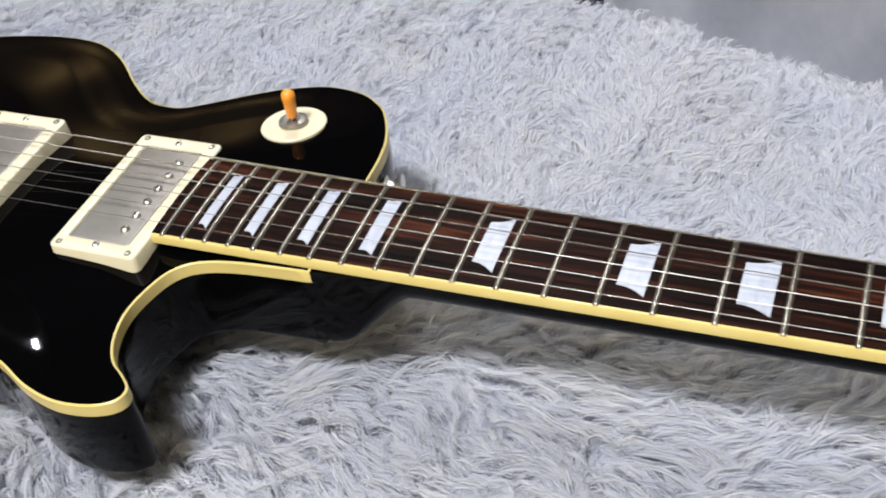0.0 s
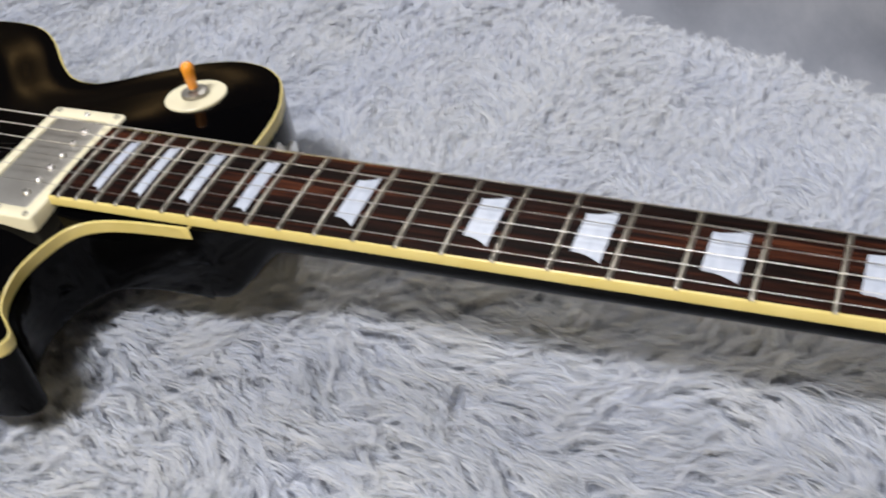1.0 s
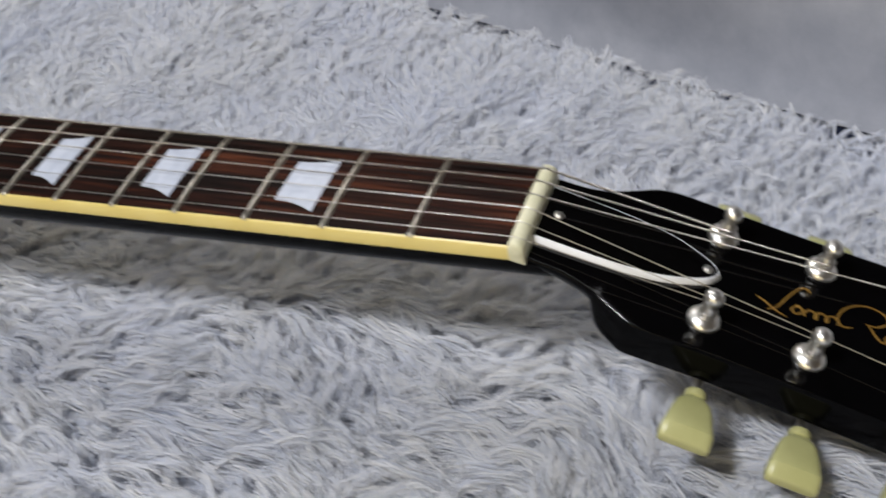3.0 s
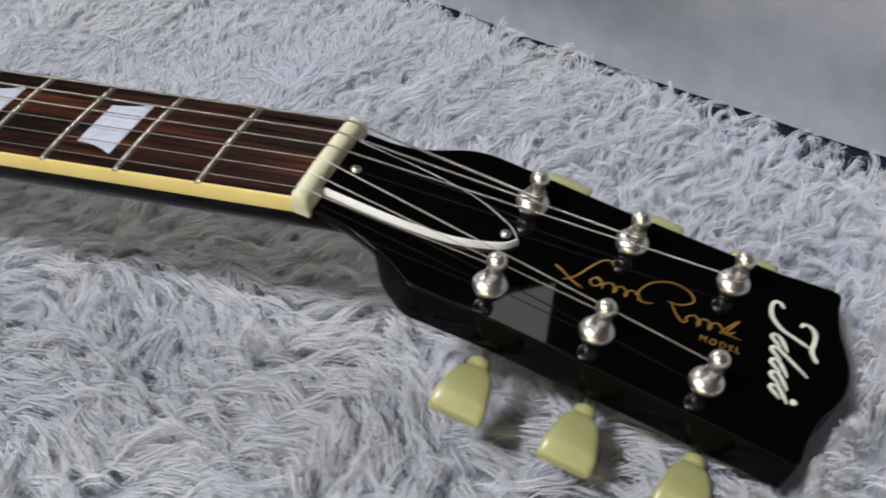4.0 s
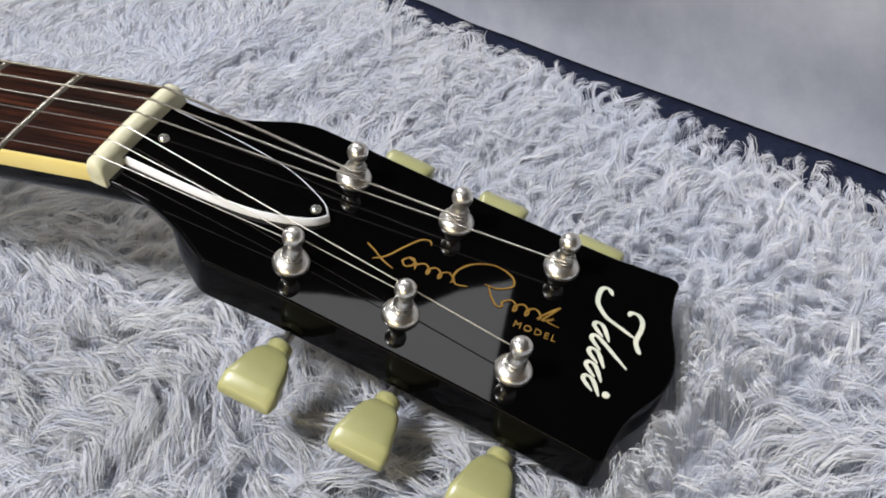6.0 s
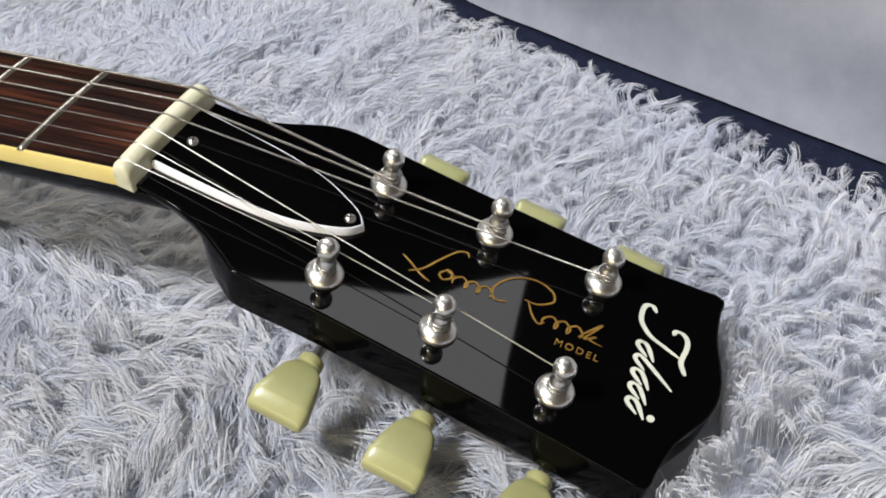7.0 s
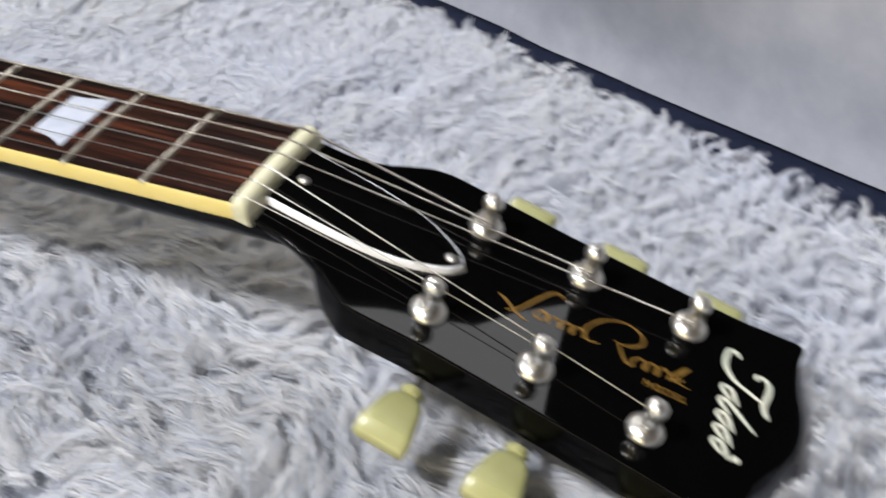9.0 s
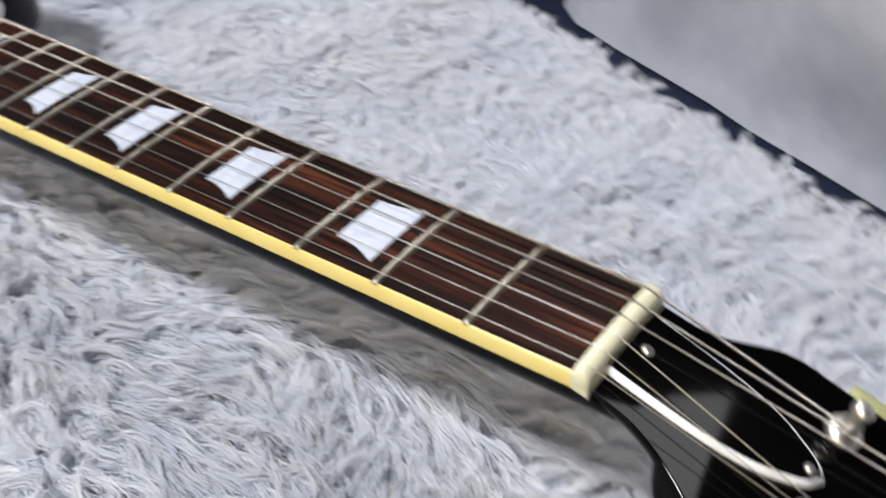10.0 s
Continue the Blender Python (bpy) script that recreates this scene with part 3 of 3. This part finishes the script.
def build_pickup(x0, x1, top, bottom, poles):
    p = new("pickup")
    p.parent = guitar
    p["label"] = "metal-covered pickup in a cream plastic ring"
    y0, y1 = -0.0432, 0.0405
    mid, my = 0.5 * (x0 + x1), 0.5 * (y0 + y1)
    outer = rounded_rect(x0, x1, y0, y1, 0.0028, 5)
    hole = rounded_rect(x0 + 0.0058, x1 - 0.0072, my - 0.0342, my + 0.0342, 0.0016, 5)
    rings = [[(x, y, bottom) for x, y in inset(outer, -0.0006)], [(x, y, top - 0.0010) for x, y in outer], [(x, y, top - 0.0003) for x, y in inset(outer, 0.0003)], [(x, y, top) for x, y in inset(outer, 0.0010)],
             [(x, y, top) for x, y in inset(hole, -0.0003)], [(x, y, top - 0.0003) for x, y in hole], [(x, y, bottom) for x, y in hole]]
    ring = part("ring", loft(rings, caps=False), RING, p, "cream plastic mounting ring", 50)
    can = part("cover", slab(inset(hole, 0.0003), bottom, top - 0.0006, 0.0012, Matrix(), steps=4), NICKEL, p, "brushed nickel pickup cover")
    for k in range(6):
        if poles:
            screw_head(pose(x1 - 0.0150, my - 0.0243 + 0.00972 * k, top - 0.0004, 0, 0, 31 * k), 0.0023, CHROME, can, "pole_screw")
    for x in (x0 + 0.0042, x1 - 0.0046):
        for y in (y0 + 0.0032, y1 - 0.0032):
            part("corner_screw", lathe([(0.0017, -0.001), (0.0017, 0.0), (0.0009, -0.0001), (0.0001, -0.0004)], pose(x, y, top + 0.0002), 14), FRETWIRE, ring, "sunken screw")
    for y in (y0 + 0.0052, y1 - 0.0042):
        screw_head(pose(mid, y, top - 0.0003, 0, 0, 40), 0.0019, CHROME, ring)
    return p


build_pickup(-0.5035, -0.4578, -0.0027, -0.0145, True)
build_pickup(-0.5955, -0.5495, -0.0006, -0.0180, False)

# Selector switch on a cream washer.
switch = new("switch")
switch.parent = guitar
switch["label"] = "toggle switch with an amber tip"
spot = np.array([(-0.4312, 0.0648), (-0.4192, 0.0648), (-0.4432, 0.0648), (-0.4312, 0.0768), (-0.4312, 0.0528)])
rise = carve(spot) + top_edge(spot[:, 0])
seat = Matrix.Translation((-0.4312, 0.0648, max(rise[0], 0.5 * (rise[1] + rise[2]), 0.5 * (rise[3] + rise[4])) - 0.0001)) @ Vector((-(rise[1] - rise[2]) / 0.024, -(rise[3] - rise[4]) / 0.024, 1)).to_track_quat("Z", "Y").to_matrix().to_4x4()
part("washer", lathe([(0.0045, -0.003), (0.0163, -0.003), (0.0165, 0.0008), (0.0161, 0.0012), (0.0045, 0.0013)], seat, 48), RING, switch, "flat round cream plastic washer")
part("nut_ring", lathe([(0.0072, 0.0015), (0.0075, 0.0022), (0.0070, 0.0036), (0.0056, 0.0042), (0.0040, 0.0044), (0.0024, 0.0040)], seat, 28), NICKEL, switch, "round nickel nut")
lever = Matrix.Translation(seat.translation) @ pose(0, 0, 0, 2, 4, 0)
part("lever", lathe([(0.0013, 0.003), (0.0013, 0.009)], lever, 12), CHROME, switch)
part("tip", lathe([(0.0018, 0.0058), (0.0025, 0.0062), (0.0028, 0.0090), (0.0032, 0.0150), (0.0035, 0.0180), (0.0033, 0.0197), (0.0024, 0.0210), (0.0011, 0.0216), (0.0001, 0.0217)], lever, 24), AMBER, switch, "glossy amber plastic tip")

# Strap button at the bass shoulder.
knob = Matrix.Translation((-0.3795, 0.051, -0.024)) @ pose(0, 0, 0, 0, 90, 14)
strap = part("strap_button", lathe([(0.0050, 0.0), (0.0051, 0.0010), (0.0034, 0.0020), (0.0029, 0.0045), (0.0038, 0.0066), (0.0056, 0.0075), (0.0059, 0.0083), (0.0054, 0.0090), (0.0025, 0.0093), (0.0003, 0.0092)], knob, 24), CHROME, guitar, "chrome strap button")

# ---- low table and rug ----
table = thing("low_table", turned, "low plain wooden table under a fluffy rug", "table")
part("tabletop", box(-1.15, 0.75, -0.80, -0.03, -0.062, -0.032, 0.004), TABLEWOOD, table)
for x in (-1.05, 0.65):
    for y in (-0.72, -0.10):
        part("leg", box(x - 0.025, x + 0.025, y - 0.025, y + 0.025, FLOOR, -0.062, 0.003), TABLEWOOD, table)

rug = thing("rug", Matrix(), "fluffy light grey long-pile rug covering a low table", "rug")


def build_backing():
    bm = box(-1.15, 0.75, -0.80, -0.003, -0.032, -0.021, 0.004, turned)
    part("backing", bm, BACKING, rug, "woven grey backing")


build_backing()


def inside(p, poly):
    poly = np.array(poly)
    x, y = p[:, 0], p[:, 1]
    hit = np.zeros(len(p), bool)
    for (xa, ya), (xb, yb) in zip(poly, np.roll(poly, -1, 0)):
        hit ^= ((ya > y) != (yb > y)) & (x < (xb - xa) * (y - ya) / (yb - ya + 1e-12) + xa)
    return hit


def waves(p, seed, size):
    """A smooth random field over the plane, about -1 to 1."""
    rng = np.random.default_rng(seed)
    out = np.zeros(len(p))
    for k in range(14):
        a, f = rng.uniform(0, 2 * math.pi), rng.uniform(0.6, 1.7) / size
        out += np.sin(2 * math.pi * f * (p[:, 0] * math.cos(a) + p[:, 1] * math.sin(a)) + rng.uniform(0, 6.28))
    return out / 3.2


def build_pile():
    """Pointed, curling locks of fine strands."""
    rng = np.random.default_rng(7)
    step = 0.0045
    gx, gy = np.meshgrid(np.arange(-0.98, 0.46, step), np.arange(-0.34, 0.62, step))
    p = np.c_[gx.ravel(), gy.ravel()] + rng.uniform(-0.5, 0.5, (gx.size, 2)) * step
    off = (p - np.array(EDGE)) @ np.array(BACK)
    p = p[off < 0.001]
    seen = (p[:, 0] > -0.84) & (p[:, 0] < 0.32) & (p[:, 1] > np.where(p[:, 0] > 0.04, -0.20, -0.165))
    p = p[seen | (rng.random(len(p)) < 0.2)]
    rim = np.min(np.hypot(p[:, None, 0] - outline[None, ::6, 0], p[:, None, 1] - outline[None, ::6, 1]), 1)
    under = inside(p, outline) & (rim > 0.035) | inside(p, [on_head(u, y)[:2] for u, y in inset(head_outline, 0.014)]) & (p[:, 0] > 0.11)
    p, rim = p[~under], rim[~under]
    beneath = inside(p, outline)
    n, m = len(p), 15
    rear = smooth((p[:, 1] - 0.005) / 0.05)
    # behind the neck the pile lies short and even; round the head it stands in loose locks
    even = rear * smooth((0.09 - p[:, 0]) / 0.12)
    wild = rear - even
    edge = (p - np.array(EDGE)) @ np.array(BACK)
    flow = -0.25 + 0.85 * smooth((p[:, 1] + 0.02) / 0.2) * wild + 1.5 * even + 0.55 * waves(p, 1, 0.16) + 0.40 * waves(p, 2, 0.06) + rng.normal(0, 1, n) * (0.20 + 0.42 * wild + 0.24 * even)
    flow += 0.45 * np.exp(-((edge + 0.005) / 0.04) ** 2) * (1 - even)
    reach = (0.0225 - 0.0108 * wild - 0.0102 * even) * (1 + 0.2 * waves(p, 3, 0.04)) * rng.uniform(0.6, 1.4, n)
    reach *= 1 - 0.35 * np.exp(-((edge + 0.008) / 0.016) ** 2)
    tall = (0.0150 - 0.0010 * rear) * (1 + 0.10 * waves(p, 4, 0.07) + (0.12 - 0.08 * even) * waves(p, 5, 0.025)) * (1 + rng.uniform(-0.28, 0.15, n) * (1 - 0.4 * wild - 0.7 * even))
    tall *= 1 - 0.22 * np.exp(-((edge + 0.006) / 0.014) ** 2)
    # the head's end sinks into the pile, which stands up round it
    tip = np.array(on_head(0.150, 0.0025)[:2])
    ring = np.exp(-(((np.hypot(*(p - tip).T) - 0.030) / 0.015) ** 2)) * smooth((p[:, 0] - 0.145) / 0.02)
    tall *= 1 + 0.80 * ring
    reach *= 1 - 0.65 * ring
    tall *= np.where(beneath, 1.0, 1 + 0.30 * np.exp(-((rim / 0.022) ** 2)))
    short = smooth((p[:, 0] - 0.11) / 0.05)
    reach *= 1 - 0.38 * short
    curl = rng.normal(0, 0.0058, n) * (1 - 0.5 * even - 0.3 * short * (1 - rear))
    sway, phase = rng.normal(0, 0.0022, n), rng.uniform(0, 6.28, n)
    tight = rng.uniform(0.45, 0.90, n) - 0.25 * even + 0.09 * wild
    idx = np.repeat(np.arange(n), m)
    N = len(idx)
    spread = rng.normal(0, 1, (N, 2)) * (0.0019 - 0.0003 * wild[idx] + 0.0003 * even[idx])[:, None]
    root = p[idx] + spread
    ang = flow[idx] + rng.normal(0, 0.06, N)
    way, side = np.c_[np.cos(ang), np.sin(ang)], np.c_[-np.sin(ang), np.cos(ang)]
    L = reach[idx] * rng.uniform(0.8, 1.08, N)
    H = tall[idx] * rng.uniform(0.84, 1.05, N)
    C = curl[idx] + rng.normal(0, 0.0006, N)
    pull = tight[idx][:, None] * spread
    w = rng.uniform(0.00010, 0.00022, N) * (1 + 0.15 * even[idx])
    roll = rng.normal(0, 0.6, N)
    ts = np.array([0.0, 0.34, 0.60, 0.82, 1.0])
    wide = np.array([1.0, 1.0, 0.9, 0.7, 0.0])
    verts = []
    across = np.c_[side * np.cos(roll)[:, None], np.sin(roll)]
    for t, k in zip(ts, wide):
        bend = C * np.sin(2.0 * t) * t + sway[idx] * (np.sin(5.0 * t + phase[idx]) - np.sin(phase[idx]))
        xy = root + way * (L * (0.30 * t + 0.70 * t * t))[:, None] + side * bend[:, None] - pull * t**0.7
        z = -0.0225 + H * (1 - (1 - t) ** 2.2) - (0.005 - 0.0020 * rear[idx]) * t**3
        q = np.c_[xy, z]
        verts += [q - across * (w * k)[:, None], q + across * (w * k)[:, None]] if k else [q]
    V = np.stack(verts, 1)
    plate = [on_head(u, y)[:2] for u, y in inset(head_outline, -0.0003)]
    face, up = LAID @ on_head(0.15, 0.0), (LAID @ HEAD).to_3x3() @ Vector((0, 0, 1))

    def touching():
        """Strands that run into the end of the headstock; those that lie wholly below it stay."""
        hit = np.zeros(len(V), bool)
        for q in (V[:, -1], V[:, 6], V[:, 4], V[:, 2]):
            under_face = face.z - (up.x * (q[:, 0] - face.x) + up.y * (q[:, 1] - face.y)) / up.z - 0.0150
            near = (q[:, 0] > 0.125) & (q[:, 0] < 0.2) & (q[:, 2] > under_face)
            hit[near] |= inside(q[near, :2], plate)
        return hit

    over = touching()
    V[over, 2:, :2] = V[over, None, 0, :2] + 0.45 * (V[over, 2:, :2] - V[over, None, 0, :2])
    over = touching()
    for nudge in range(4):
        # the plate presses the strands at its end outwards
        out = V[over, 0, :2] - np.array(on_head(0.138, 0.0)[:2])
        V[over, :, :2] += (0.0034 * out / (np.hypot(*out.T)[:, None] + 1e-6))[:, None]
        over = touching()
    for side in (-1, 1):
        a, b = on_head(0.129, side * 0.030), on_head(0.149, side * 0.060)
        near = (min(a[1], b[1]) < V[:, -1, 1]) & (V[:, -1, 1] < max(a[1], b[1])) & (a[0] < V[:, -1, 0]) & (V[:, -1, 0] < b[0])
        V[near, 2:, 2] -= 0.0025
    V = V[~over]
    N = len(V)
    V = V.reshape(-1, 3)
    base = (np.arange(N) * 9)[:, None]
    quads = (base + np.array([[0, 1, 3, 2, 2, 3, 5, 4, 4, 5, 7, 6]])).reshape(-1, 4)
    tris = base + np.array([[6, 7, 8]])
    me = bpy.data.meshes.new("fleece")
    me.vertices.add(len(V))
    me.vertices.foreach_set("co", V.ravel())
    loop = np.concatenate([quads.ravel(), tris.ravel()])
    me.loops.add(len(loop))
    me.loops.foreach_set("vertex_index", loop.astype(np.int32))
    me.polygons.add(len(quads) + len(tris))
    me.polygons.foreach_set("loop_start", np.concatenate([np.arange(len(quads)) * 4, len(quads) * 4 + np.arange(len(tris)) * 3]).astype(np.int32))
    me.polygons.foreach_set("use_smooth", np.ones(len(quads) + len(tris), bool))
    me.update(calc_edges=True)
    me.materials.append(FUR)
    ob = new("fleece", me)
    ob.parent = rug
    tagged(ob, "tousled light grey long pile", kind="stuff")


build_pile()

# ---- behind the table: grey cloth panel and a black case beside it ----


def build_cloth():
    """A hanging cloth: its hem on the floor, soft upright folds."""
    start, way = Vector((-0.4500, 0.7044)), Vector((0.9312, -0.3645))
    out = Vector((0.3645, 0.9312))
    bm = bmesh.new()
    rows = []
    for i in range(161):
        s = -0.006 + 1.3 * i / 160
        row = []
        for j in range(31):
            h = 0.50 * j / 30
            # soft upright waves, and slack creases that run down to one side
            fold = 0.013 * math.sin(9 * s + 1.2 * math.sin(4 * s) + 2.0 * h) + 0.009 * math.sin(23 * s + 3 * h + 1) * (0.4 + h)
            fold += 0.007 * math.sin(31 * s - 26 * h + 2.2 * math.sin(6 * s)) * (0.35 + 0.65 * math.sin(5 * s + 0.8) ** 2)
            fold += 0.004 * math.sin(52 * s + 17 * h + 2.0 * math.sin(13 * h + 5 * s)) * math.sin(7 * s + 3 * h) ** 2
            fold *= 0.2 + 0.8 * float(smooth(h / 0.15))
            lean = 0.05 * h - 0.012 * math.exp(-h / 0.02)
            if i < 5:
                lean += 0.018 * (5 - i) / 5
            q = start + way * s + out * (fold + lean)
            row.append(bm.verts.new((q.x, q.y, FLOOR + 0.002 + h)))
        rows.append(row)
    for a, b in zip(rows, rows[1:]):
        for j in range(30):
            bm.faces.new((a[j], b[j], b[j + 1], a[j + 1]))
    bmesh.ops.recalc_face_normals(bm, faces=bm.faces)
    bmesh.ops.solidify(bm, geom=bm.faces[:], thickness=0.004)
    return tagged(part("hanging_cloth", bm, GREYCLOTH, None, "", 60), "plain grey cloth hanging in soft folds behind the rug", "cloth")


build_cloth()

case = thing("instrument_case", Matrix.Translation((-0.56, 0.82, FLOOR)) @ pose(0, 0, 0, 0, 0, -22), "black case with a cream edge standing beside the grey cloth", "case")
part("shell", box(-0.16, 0.10, -0.05, 0.05, 0.0, 0.42, 0.012), NIGHT, case)
part("edge_trim", box(-0.166, -0.155, -0.056, 0.056, 0.0, 0.42, 0.003), CREAM, case, "cream edge trim")

# Unseen glowing panel added over the table on two wires, its outline cut to give the headstock's reflection.
glow, gnt, gs = material("lit_diffuser")
gs.inputs["Base Color"].default_value = (0.8, 0.8, 0.8, 1)
gs.inputs["Emission Color"].default_value = (0.98, 0.985, 1.0, 1)
gs.inputs["Emission Strength"].default_value = 2.35
panel = thing("reflection_panel", Matrix.Translation((0, 0, 0.62)), "unseen glowing white panel added over the table, shaped for the reflection on the headstock", "lamp")
quad = [(-0.05, 0.235), (0.305, 0.300), (0.272, 0.400), (0.247, 0.492), (0.207, 0.442), (0.183, 0.400), (0.147, 0.374), (0.105, 0.348), (0.055, 0.306), (-0.02, 0.26)]
part("diffuser", slab(quad, 0.0, 0.004, 0.001), glow, panel, "glowing white diffuser")
part("frame", slab(inset(quad, -0.004), 0.0045, 0.02, 0.002), NIGHT, panel, "black frame")
for x, y in ((0.24, 0.42), (0.02, 0.28)):
    part("wire", tube([(x, y, 0.018), (x, y, 1.0), (x, y, 1.68)], 0.0004, 6), STEEL, panel, "thin steel wire")
